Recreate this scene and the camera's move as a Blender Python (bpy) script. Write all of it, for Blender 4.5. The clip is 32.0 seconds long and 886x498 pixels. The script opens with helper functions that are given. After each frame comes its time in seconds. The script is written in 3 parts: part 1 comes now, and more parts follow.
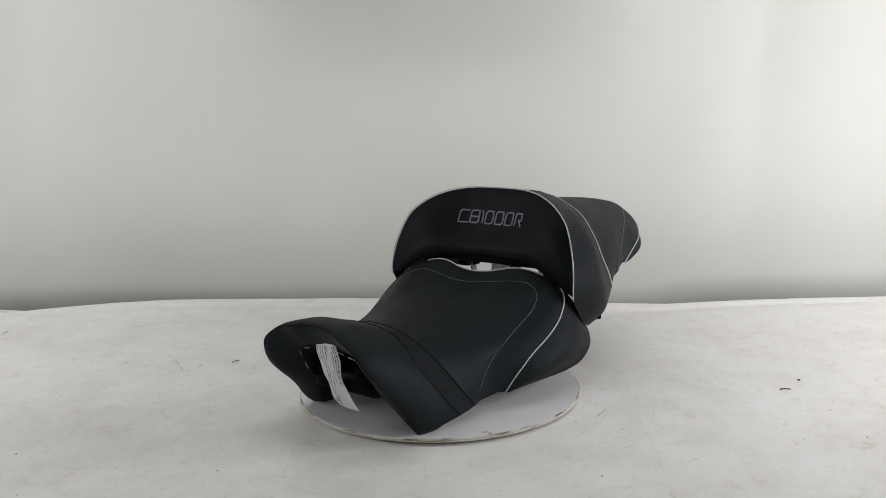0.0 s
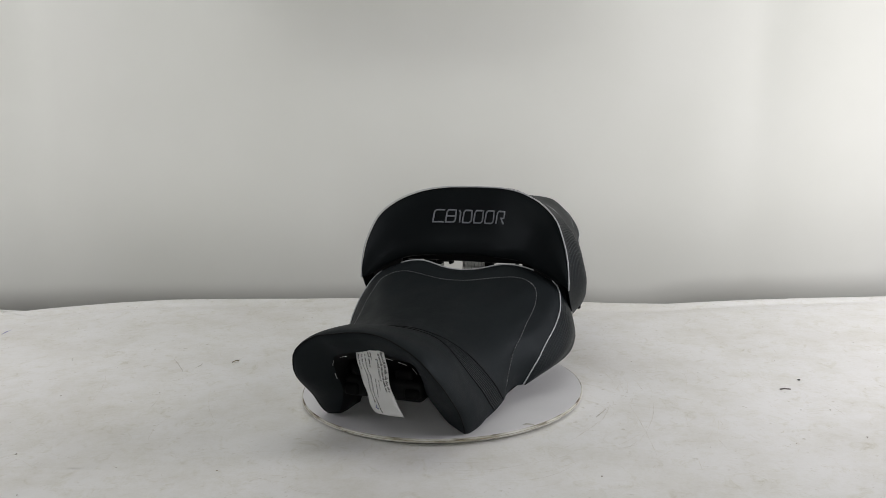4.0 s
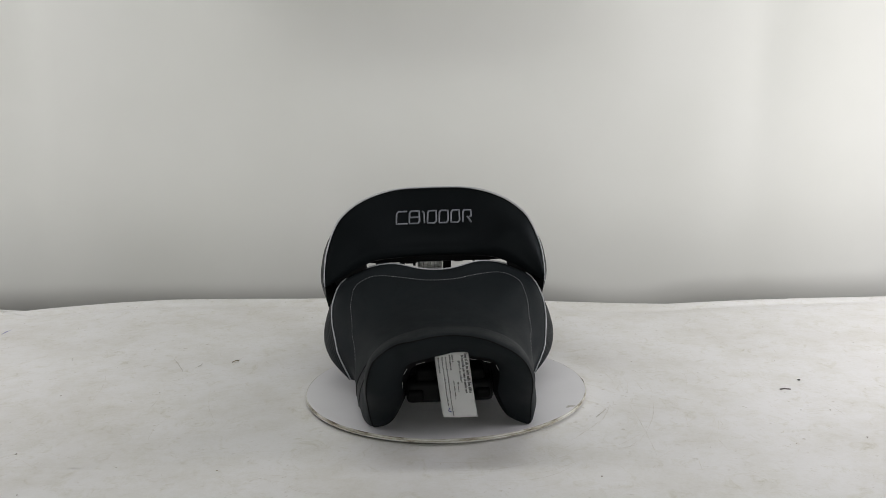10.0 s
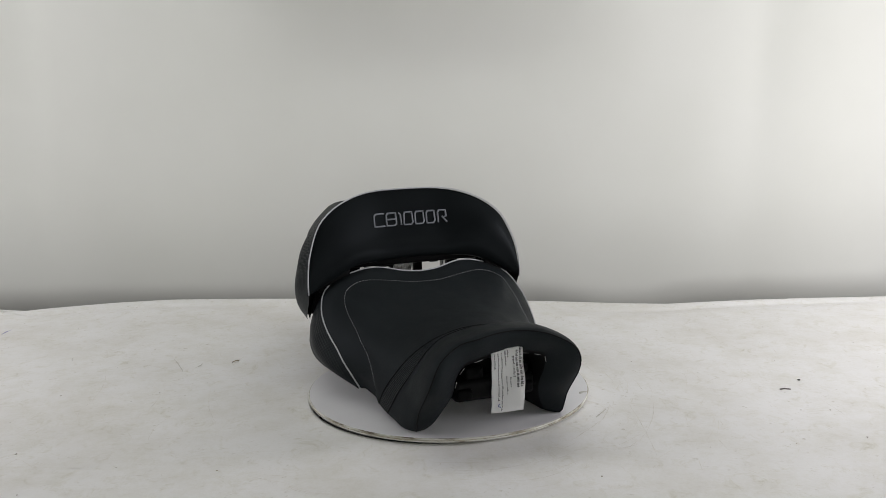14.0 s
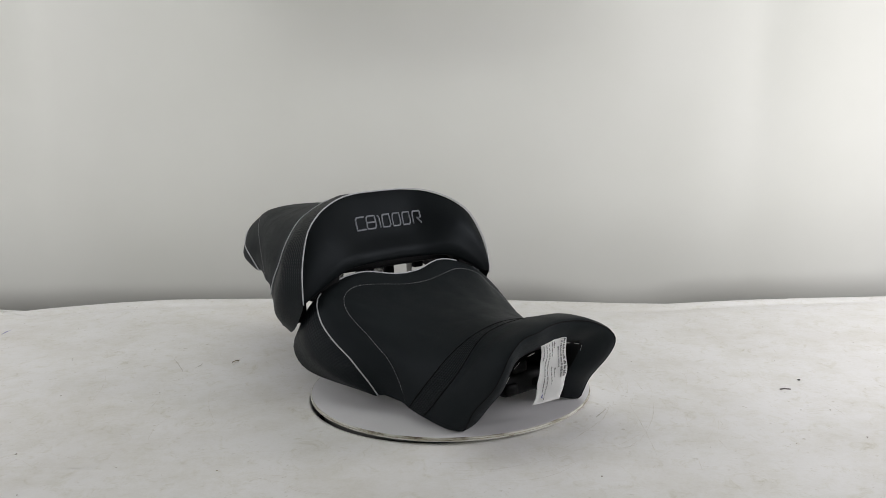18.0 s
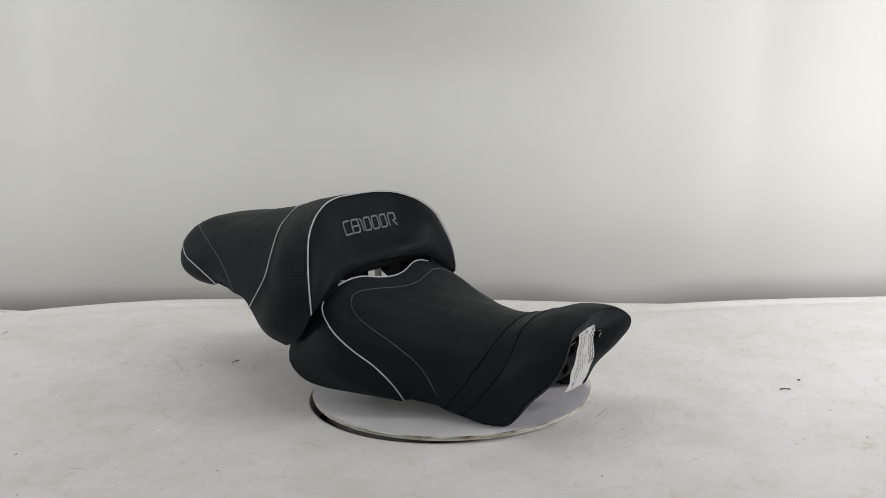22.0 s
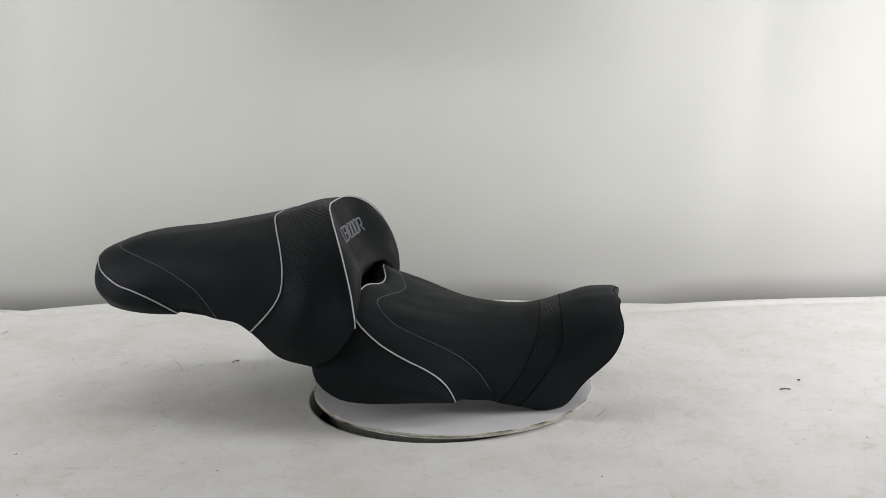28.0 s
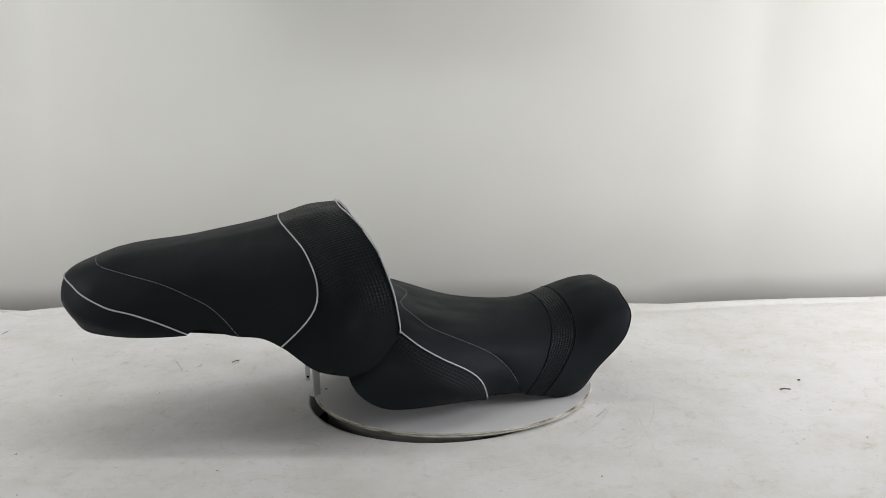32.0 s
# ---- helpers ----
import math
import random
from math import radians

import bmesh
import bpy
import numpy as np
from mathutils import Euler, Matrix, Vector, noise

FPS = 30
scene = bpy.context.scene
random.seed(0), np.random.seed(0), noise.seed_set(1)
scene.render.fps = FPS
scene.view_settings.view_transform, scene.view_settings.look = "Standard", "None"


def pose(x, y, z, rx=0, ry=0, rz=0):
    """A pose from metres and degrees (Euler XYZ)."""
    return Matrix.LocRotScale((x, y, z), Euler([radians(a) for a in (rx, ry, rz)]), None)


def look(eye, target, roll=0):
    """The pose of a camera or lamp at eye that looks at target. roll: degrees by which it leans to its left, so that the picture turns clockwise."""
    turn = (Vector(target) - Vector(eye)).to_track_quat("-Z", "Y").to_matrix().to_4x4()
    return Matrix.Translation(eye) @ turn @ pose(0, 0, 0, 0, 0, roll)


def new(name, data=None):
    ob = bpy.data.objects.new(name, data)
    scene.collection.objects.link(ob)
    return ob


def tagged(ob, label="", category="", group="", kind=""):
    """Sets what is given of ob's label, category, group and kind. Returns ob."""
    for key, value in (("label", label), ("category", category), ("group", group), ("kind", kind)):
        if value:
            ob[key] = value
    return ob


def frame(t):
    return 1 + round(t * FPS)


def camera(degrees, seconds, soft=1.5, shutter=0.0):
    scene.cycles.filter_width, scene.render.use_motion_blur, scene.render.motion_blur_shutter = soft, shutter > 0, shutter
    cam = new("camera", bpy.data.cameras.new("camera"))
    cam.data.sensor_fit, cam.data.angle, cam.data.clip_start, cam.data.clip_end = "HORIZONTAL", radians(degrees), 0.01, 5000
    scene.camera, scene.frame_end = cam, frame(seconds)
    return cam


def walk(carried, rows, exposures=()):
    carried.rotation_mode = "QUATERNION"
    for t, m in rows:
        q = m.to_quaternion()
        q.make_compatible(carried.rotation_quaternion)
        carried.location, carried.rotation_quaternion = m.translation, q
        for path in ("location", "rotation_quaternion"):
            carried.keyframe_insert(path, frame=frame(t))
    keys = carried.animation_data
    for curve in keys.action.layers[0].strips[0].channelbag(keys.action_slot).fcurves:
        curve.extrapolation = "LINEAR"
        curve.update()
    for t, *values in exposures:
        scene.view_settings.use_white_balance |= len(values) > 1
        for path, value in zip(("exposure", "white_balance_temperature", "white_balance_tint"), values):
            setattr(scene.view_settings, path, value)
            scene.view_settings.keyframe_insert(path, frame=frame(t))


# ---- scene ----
cam = camera(54.9, 32.0, soft=0.6)
EYE = Vector((0.0, -1.1893, 0.4085))
VIEW = Vector((0.00227, 0.98477, -0.17380))
STILL = look(EYE, EYE + VIEW, -1.31)
walk(cam, [(0.0, STILL), (32.0, STILL)], [(0.0, 0.0), (9.0, -0.04), (19.0, 0.0), (25.0, 0.03), (32.0, 0.07)])

# turn of the plate, seconds and degrees
TURN = [(0.0, -38.58), (3.0, -26.10), (6.0, -13.50), (9.0, -1.11), (13.0, 15.71), (16.0, 28.50), (19.0, 41.44),
        (23.0, 59.30), (28.0, 83.50), (32.0, 102.02)]
MID = -0.0026       # the seats' middle plane beside the plate's axle
DISC = (0.0017, -0.0122)

# ---------------------------------------------------------------- light
world = bpy.data.worlds.new("world")
scene.world = world
world.use_nodes = True
world.node_tree.nodes["Background"].inputs["Color"].default_value = (0.9, 0.95, 1.0, 1)
world.node_tree.nodes["Background"].inputs["Strength"].default_value = 0.15


def area(name, eye, target, sx, sy, watts, colour):
    lamp = bpy.data.lights.new(name, "AREA")
    lamp.shape, lamp.size, lamp.size_y, lamp.energy, lamp.color = "RECTANGLE", sx, sy, watts, colour
    ob = new(name, lamp)
    ob.matrix_world = look(eye, target)
    return ob


area("ceiling_tube_lamp", (-0.25, 0.07, 1.82), (-0.25, 0.06, 0.0), 2.6, 0.16, 7.5, (0.985, 1.0, 0.985))
# Unseen fill low behind the camera, added to brighten the tag and seat fronts.
area("front_fill_lamp", (0.10, -1.85, 0.34), (0.0, 0.0, 0.10), 1.3, 0.5, 5.2, (0.97, 1.0, 0.96))
area("softbox_lamp_a", (1.58, -0.28, 0.56), (0.68, 0.72, -0.02), 0.6, 0.8, 19.6, (1.0, 0.966, 1.0))
area("softbox_lamp_b", (-1.60, -0.15, 0.72), (-0.80, 0.75, 0.10), 0.6, 0.8, 9.0, (1.0, 0.966, 1.0))

# ---------------------------------------------------------------- materials


class Nodes:
    """A node material under construction."""

    def __init__(self, name, rough=0.5, metal=0.0, colour=(0.5, 0.5, 0.5)):
        self.mat = bpy.data.materials.new(name)
        self.mat.use_nodes = True
        self.tree = self.mat.node_tree
        self.bsdf = self.tree.nodes["Principled BSDF"]
        self.set(self.bsdf, "Base Color", (*colour, 1))
        self.set(self.bsdf, "Roughness", rough)
        self.set(self.bsdf, "Metallic", metal)

    def set(self, node, key, value):
        node.inputs[key].default_value = value

    def add(self, kind, **values):
        node = self.tree.nodes.new(kind)
        for key, value in values.items():
            node.inputs[key.replace("_", " ")].default_value = value
        return node

    def link(self, a, out, b, key):
        self.tree.links.new(a.outputs[out], b.inputs[key])

    def coords(self, which="Object"):
        if not hasattr(self, "tc"):
            self.tc = self.tree.nodes.new("ShaderNodeTexCoord")
        return self.tc, which

    def noise(self, scale, detail=4.0, rough=0.6, which="Object"):
        n = self.add("ShaderNodeTexNoise", Scale=scale, Detail=detail, Roughness=rough)
        tc, key = self.coords(which)
        self.link(tc, key, n, "Vector")
        return n

    def ramp(self, src, out, stops):
        r = self.tree.nodes.new("ShaderNodeValToRGB")
        while len(r.color_ramp.elements) < len(stops):
            r.color_ramp.elements.new(0.5)
        for e, (pos, col) in zip(r.color_ramp.elements, stops):
            e.position, e.color = pos, (*col, 1)
        self.link(src, out, r, "Fac")
        return r

    def bump(self, src, out, strength, dist):
        b = self.add("ShaderNodeBump", Strength=strength, Distance=dist)
        self.link(src, out, b, "Height")
        if self.bsdf.inputs["Normal"].is_linked:
            self.tree.links.new(self.bsdf.inputs["Normal"].links[0].from_socket, b.inputs["Normal"])
        self.link(b, "Normal", self.bsdf, "Normal")
        return b


def grey(v, tint=(1, 1, 1)):
    return tuple(v * c for c in tint)


def vinyl(name, value, rough, embossed=0.0, across=(0.7, 0.8), along=(2.0, 3.0), tint=(0.80, 0.985, 1.11), gloss=0.115, pitch=0.0052):
    """Black vinyl; embossed: a raised grid that fades out across the hoop and along it."""
    n = Nodes(name, rough, 0.0, grey(value, tint))
    n.set(n.bsdf, "Specular IOR Level", gloss)
    n.set(n.bsdf, "Specular Tint", (0.87, 0.985, 1.06, 1))
    big = n.noise(9.0, 3.0)
    r = n.ramp(big, "Fac", [(0.3, grey(value * 0.85, tint)), (0.75, grey(value * 1.18, tint))])
    n.link(r, "Color", n.bsdf, "Base Color")
    worn = n.noise(35.0, 4.0)
    rr = n.ramp(worn, "Fac", [(0.3, grey(rough - 0.05)), (0.7, grey(rough + 0.06))])
    n.link(rr, "Color", n.bsdf, "Roughness")
    fine = n.noise(900.0, 2.0)
    n.bump(fine, "Fac", 0.25, 0.0006)
    soft = n.noise(22.0, 2.0)
    n.bump(soft, "Fac", 0.10, 0.004)
    if embossed:
        def maths(kind, x, y=None):
            m = n.add("ShaderNodeMath")
            m.operation = kind
            for k, v in ((0, x), (1, y)):
                if isinstance(v, (int, float)):
                    m.inputs[k].default_value = v
                elif v is not None:
                    n.tree.links.new(v, m.inputs[k])
            return m.outputs[0]

        def uv(layer):
            u = n.tree.nodes.new("ShaderNodeUVMap")
            u.uv_map = layer
            sep = n.add("ShaderNodeSeparateXYZ")
            n.link(u, "UV", sep, "Vector")
            return sep.outputs["X"], sep.outputs["Y"]
        x, y = uv("UVMap")
        waves = [maths("ABSOLUTE", maths("SINE", maths("MULTIPLY", c, math.pi / pitch))) for c in (x, y)]
        h = maths("MULTIPLY", *waves)
        fx, fy = uv("Fade")
        off = maths("ABSOLUTE", maths("SUBTRACT", maths("MULTIPLY", fx, 2.0), 1.0))
        for c, (p, q) in ((off, across), (fy, along)):
            ramp = n.add("ShaderNodeMapRange", From_Min=p, From_Max=q, To_Min=1.0, To_Max=0.0)
            n.tree.links.new(c, ramp.inputs["Value"])
            h = maths("MULTIPLY", h, ramp.outputs["Result"])
        b = n.add("ShaderNodeBump", Strength=embossed, Distance=0.0011)
        n.tree.links.new(h, b.inputs["Height"])
        n.tree.links.new(n.bsdf.inputs["Normal"].links[0].from_socket, b.inputs["Normal"])
        n.link(b, "Normal", n.bsdf, "Normal")
    return n.mat


VINYL = vinyl("vinyl", 0.0112, 0.56)
# Same vinyl at half the value: the front's shade is put into its colour.
VINYL_FRONT_DIM = vinyl("vinyl_front_dim", 0.0052, 0.50, gloss=0.10)
EMBOSSED = vinyl("vinyl_embossed", 0.0088, 0.46, 0.6, (0.62, 0.76), pitch=0.0046)
EMBOSSED_STRAP = vinyl("vinyl_strap", 0.0088, 0.46, 0.6, (1.2, 1.4), pitch=0.0038)
EMBOSSED_SIDE = vinyl("vinyl_side", 0.0088, 0.48, 0.5, (1.2, 1.4), (0.2, 0.5), pitch=0.0046)


def plain(name, colour, rough, metal=0.0, scale=60.0, vary=0.12, bump=0.15, gloss=0.5):
    n = Nodes(name, rough, metal, colour)
    n.set(n.bsdf, "Specular IOR Level", gloss)
    t = n.noise(scale, 5.0)
    n.link(n.ramp(t, "Fac", [(0.3, tuple(c * (1 - vary) for c in colour)), (0.7, tuple(min(1, c * (1 + vary)) for c in colour))]),
           "Color", n.bsdf, "Base Color")
    f = n.noise(scale * 12, 3.0)
    n.bump(f, "Fac", bump, 0.0005)
    return n.mat


PIPING = plain("piping", (0.46, 0.47, 0.49), 0.35, 0.0, 200)
THREAD = plain("thread", (0.30, 0.30, 0.31), 0.7, 0.0, 400)
EMBROIDERY = plain("embroidery", (0.19, 0.20, 0.225), 0.40, 0.0, 500, 0.25, 0.5)
SEAM = plain("seam", (0.004, 0.004, 0.0045), 0.7, gloss=0.1)
PLASTIC = plain("plastic", (0.0032, 0.0033, 0.0036), 0.55, 0.0, 40, gloss=0.09)
# Darker, duller PLASTIC: the shade inside the nose is put into the colour.
PLASTIC_SHADED = plain("moulded_plastic_shaded", (0.0022, 0.0023, 0.0025), 0.50, 0.0, 40, gloss=0.05)
PAPER = plain("paper", (0.96, 0.96, 0.955), 0.65, 0.0, 30, 0.02, 0.1)
INK = plain("ink", (0.015, 0.015, 0.018), 0.7)
PEN = plain("pen", (0.06, 0.07, 0.35), 0.6)
STEEL = plain("steel", (0.55, 0.55, 0.53), 0.35, 0.9, 80)
STAPLE = plain("staple", (0.75, 0.75, 0.75), 0.3, 0.8, 80)
BRACKET = plain("bracket", (0.50, 0.50, 0.48), 0.5, 0.3, 50)
DARK = plain("dark_cavity", (0.015, 0.015, 0.015), 0.8)
GRIME = plain("grime", (0.30, 0.26, 0.17), 0.8, 0.0, 120, 0.5)
DIRT = plain("dirt", (0.25, 0.22, 0.17), 0.9, 0.0, 90, 0.3)


def board_material():
    n = Nodes("white_board", 0.42, 0.0, (0.78, 0.78, 0.77))
    a = n.noise(5.0, 5.0)
    n.link(n.ramp(a, "Fac", [(0.30, (0.66, 0.66, 0.675)), (0.6, (0.73, 0.73, 0.745))]), "Color", n.bsdf, "Base Color")
    return n.mat


BOARD = board_material()


def rim_material():
    """Raw board edge in two pale layers with grime between."""
    n = Nodes("board_edge", 0.6, 0.0, (0.55, 0.54, 0.50))
    tc, key = n.coords()
    m = n.add("ShaderNodeMapping")
    m.inputs["Scale"].default_value = (16, 16, 120)
    n.link(tc, key, m, "Vector")
    a = n.add("ShaderNodeTexNoise", Scale=1.6, Detail=7.0, Roughness=0.65)
    n.link(m, "Vector", a, "Vector")
    n.link(n.ramp(a, "Fac", [(0.36, (0.09, 0.065, 0.04)), (0.42, (0.33, 0.31, 0.25)), (0.52, (0.53, 0.52, 0.47)), (0.70, (0.68, 0.675, 0.65))]), "Color", n.bsdf, "Base Color")
    n.bump(a, "Fac", 0.6, 0.002)
    return n.mat


RIM = rim_material()


def sheet_material():
    """Painted white table sheet, with scuffs and stains."""
    n = Nodes("table_sheet", 0.55, 0.0, (0.8, 0.8, 0.79))
    a = n.noise(3.0, 6.0)
    base = n.ramp(a, "Fac", [(0.28, (0.71, 0.70, 0.675)), (0.5, (0.775, 0.775, 0.765)), (0.72, (0.80, 0.80, 0.795))])
    tc, key = n.coords()
    m = n.add("ShaderNodeMapping")
    m.inputs["Scale"].default_value = (4.0, 5.0, 1)
    m.inputs["Rotation"].default_value = (0, 0, 0.15)
    n.link(tc, key, m, "Vector")
    wiped = n.add("ShaderNodeTexNoise", Scale=1.5, Detail=6.0, Roughness=0.7)
    n.link(m, "Vector", wiped, "Vector")
    streak = n.ramp(wiped, "Fac", [(0.30, (0.945, 0.94, 0.925)), (0.55, (1.0, 1.0, 1.0))])
    grain = n.noise(240.0, 3.0, 0.7)
    grains = n.ramp(grain, "Fac", [(0.30, (0.975, 0.972, 0.965)), (0.55, (1.0, 1.0, 1.0))])
    patches = n.noise(13.0, 8.0, 0.78)
    grime = n.ramp(patches, "Fac", [(0.28, (0.86, 0.85, 0.80)), (0.43, (0.95, 0.945, 0.92)), (0.56, (1.0, 1.0, 1.0))])
    lay = n.add("ShaderNodeMapping")
    lay.inputs["Scale"].default_value = (34.0, 30.0, 1)
    lay.inputs["Rotation"].default_value = (0, 0, 0.5)
    n.link(tc, key, lay, "Vector")
    rubbed = n.add("ShaderNodeTexNoise", Scale=1.0, Detail=9.0, Roughness=0.74, Distortion=1.2)
    n.link(lay, "Vector", rubbed, "Vector")
    smears = n.ramp(rubbed, "Fac", [(0.30, (0.82, 0.805, 0.745)), (0.39, (0.945, 0.94, 0.91)), (0.47, (1.0, 1.0, 1.0))])
    for layer in (streak, grains, grime, smears):
        mul = n.add("ShaderNodeMix")
        mul.data_type, mul.blend_type = "RGBA", "MULTIPLY"
        mul.inputs["Factor"].default_value = 1.0
        n.tree.links.new(base.outputs[2 if base.bl_idname == "ShaderNodeMix" else 0], mul.inputs[6])
        n.tree.links.new(layer.outputs[0], mul.inputs[7])
        base = mul
    spots = n.noise(95.0, 4.0, 0.6)
    mask = n.ramp(spots, "Fac", [(0.63, (0, 0, 0)), (0.74, (0.8, 0.8, 0.8))])
    zones = n.noise(6.0, 2.0)
    zmask = n.ramp(zones, "Fac", [(0.42, (0, 0, 0)), (0.60, (1, 1, 1))])
    both = n.add("ShaderNodeMath")
    both.operation = "MULTIPLY"
    n.link(mask, "Color", both, 0)
    n.link(zmask, "Color", both, 1)
    mix = n.add("ShaderNodeMix")
    mix.data_type = "RGBA"
    n.link(both, 0, mix, "Factor")
    n.tree.links.new(base.outputs[2], mix.inputs[6])
    mix.inputs[7].default_value = (0.46, 0.435, 0.36, 1)
    n.tree.links.new(mix.outputs[2], n.bsdf.inputs["Base Color"])
    f = n.noise(14.0, 3.0)
    n.bump(f, "Fac", 0.10, 0.01)
    return n.mat


SHEET = sheet_material()


def backdrop_material():
    n = Nodes("backdrop_paper", 0.8, 0.0, (0.74, 0.74, 0.70))
    a = n.noise(1.6, 4.0)
    n.link(n.ramp(a, "Fac", [(0.3, (0.655, 0.665, 0.618)), (0.7, (0.700, 0.710, 0.670))]), "Color", n.bsdf, "Base Color")
    return n.mat


BACKDROP = backdrop_material()
WALL = plain("room_paint", (0.55, 0.55, 0.53), 0.9, 0.0, 3, 0.04, 0.05)
FLOOR = plain("room_floor", (0.30, 0.29, 0.27), 0.7, 0.0, 5, 0.15)

# ---------------------------------------------------------------- mesh helpers


def part(name, bm, material, parent, label="", smooth=True):
    me = bpy.data.meshes.new(name)
    bmesh.ops.recalc_face_normals(bm, faces=bm.faces)
    bm.to_mesh(me)
    bm.free()
    me.materials.append(material)
    if smooth:
        me.shade_smooth()
    ob = new(name, me)
    ob.parent = parent
    if label:
        tagged(ob, label)
    return ob


def spline(points, count):
    """Catmull-Rom through the points, resampled at even steps of length."""
    p = np.array(points, float)
    ext = np.vstack([2 * p[0] - p[1], p, 2 * p[-1] - p[-2]])
    fine = []
    for i in range(1, len(ext) - 2):
        for t in np.linspace(0, 1, 14, endpoint=i == len(ext) - 3):
            a, b, c, d = ext[i - 1:i + 3]
            fine.append(0.5 * (2 * b + (c - a) * t + (2 * a - 5 * b + 4 * c - d) * t * t + (3 * b - a - 3 * c + d) * t ** 3))
    fine = np.array(fine)
    run = np.concatenate([[0], np.cumsum(np.linalg.norm(np.diff(fine, axis=0), axis=1))])
    s = np.linspace(0, run[-1], count)
    return np.stack([np.interp(s, run, fine[:, k]) for k in range(3)], 1)


HALF = 30


def hoop(half, other=None):
    """A full hoop from one lower end over the crown to the other, from the points of one half, and of the other where they differ."""
    r = spline(h_fix(half), HALF + 1)
    q = spline(h_fix(other), HALF + 1) if other else r
    left = r[::-1] * np.array([-1, 1, 1])
    return np.vstack([left[:-1], q]) + np.array([MID, 0, 0])


def h_fix(h):
    """The half hoop with its crown level across the middle."""
    x1, y1, z1 = h[1]
    x0, y0, z0 = h[0]
    return [h[0], (x1 * 0.5, y0 + (y1 - y0) * 0.28, z0 + (z1 - z0) * 0.28)] + h[1:]


def loft(hoops, steps):
    """Rows of points through the hoops, steps rows between each two; row i * steps is hoop i."""
    H = np.array(hoops)
    ext = np.concatenate([[2 * H[0] - H[1]], H, [2 * H[-1] - H[-2]]])
    rows = []
    for i in range(1, len(ext) - 2):
        a, b, c, d = ext[i - 1:i + 3]
        for k in range(steps):
            t = k / steps
            l0 = np.linalg.norm(b - a, axis=1, keepdims=True) + 1e-4
            l1 = np.linalg.norm(c - b, axis=1, keepdims=True) + 1e-4
            l2 = np.linalg.norm(d - c, axis=1, keepdims=True) + 1e-4
            m1 = ((b - a) / l0 * l1 + (c - b) / l1 * l0) / (l0 + l1) * l1
            m2 = ((c - b) / l1 * l2 + (d - c) / l2 * l1) / (l1 + l2) * l1
            rows.append((2 * t ** 3 - 3 * t * t + 1) * b + (t ** 3 - 2 * t * t + t) * m1 + (3 * t * t - 2 * t ** 3) * c + (t ** 3 - t * t) * m2)
    rows.append(H[-1])
    return np.array(rows)


def grid_mesh(rows, closed=False):
    """A sheet over rows of points, with lengths along it as its UV."""
    bm = bmesh.new()
    uv = bm.loops.layers.uv.new("UVMap")
    fade = bm.loops.layers.uv.new("Fade")
    R = np.asarray(rows, float)
    n, m = R.shape[:2]
    vs = [[bm.verts.new(q) for q in row] for row in R]
    du = np.zeros((n, m))
    du[:, 1:] = np.cumsum(np.linalg.norm(np.diff(R, axis=1), axis=2), axis=1)
    du -= du[:, m // 2:m // 2 + 1]
    dv = np.zeros((n, m))
    dv[1:] = np.cumsum(np.linalg.norm(np.diff(R, axis=0), axis=2), axis=0)
    for i in range(n - 1):
        for j in range(m - 1):
            corners = [(i, j), (i, j + 1), (i + 1, j + 1), (i + 1, j)]
            try:
                f = bm.faces.new([vs[a][b] for a, b in corners])
            except ValueError:
                continue
            for loop, (a, b) in zip(f.loops, corners):
                loop[uv].uv = (du[a, b], dv[a, b])
                loop[fade].uv = (b / (m - 1), a / (n - 1))
    return bm


def tube(points, radius, sides=8, bm=None, caps=True):
    """A round cord along the points."""
    own = bm or bmesh.new()
    p = [Vector(q) for q in points]
    rings = []
    side = None
    for i, q in enumerate(p):
        d = (p[min(i + 1, len(p) - 1)] - p[max(i - 1, 0)]).normalized()
        if side is None:
            side = d.orthogonal().normalized()
        side = (side - d * side.dot(d)).normalized()
        up = d.cross(side)
        rings.append([own.verts.new(q + radius * (math.cos(a) * side + math.sin(a) * up))
                      for a in (2 * math.pi * k / sides for k in range(sides))])
    for a, b in zip(rings, rings[1:]):
        for k in range(sides):
            own.faces.new((a[k], a[(k + 1) % sides], b[(k + 1) % sides], b[k]))
    if caps:
        own.faces.new(rings[0][::-1])
        own.faces.new(rings[-1])
    return own


def box(x0, x1, y0, y1, z0, z1, bevel=0.002, bm=None):
    own = bm or bmesh.new()
    made = bmesh.ops.create_cube(own, size=1.0)
    bmesh.ops.scale(own, vec=(x1 - x0, y1 - y0, z1 - z0), verts=made["verts"])
    bmesh.ops.translate(own, vec=((x0 + x1) / 2, (y0 + y1) / 2, (z0 + z1) / 2), verts=made["verts"])
    if bevel:
        edges = list({e for v in made["verts"] for e in v.link_edges})
        bmesh.ops.bevel(own, geom=edges, offset=bevel, segments=2, profile=0.5, affect="EDGES")
    return own


def row_normals(rows):
    """Unit normals of a sheet of rows, pointing away from its inside."""
    a = np.gradient(rows, axis=0)
    b = np.gradient(rows, axis=1)
    n = np.cross(a, b)
    n /= np.linalg.norm(n, axis=2, keepdims=True) + 1e-12
    return n


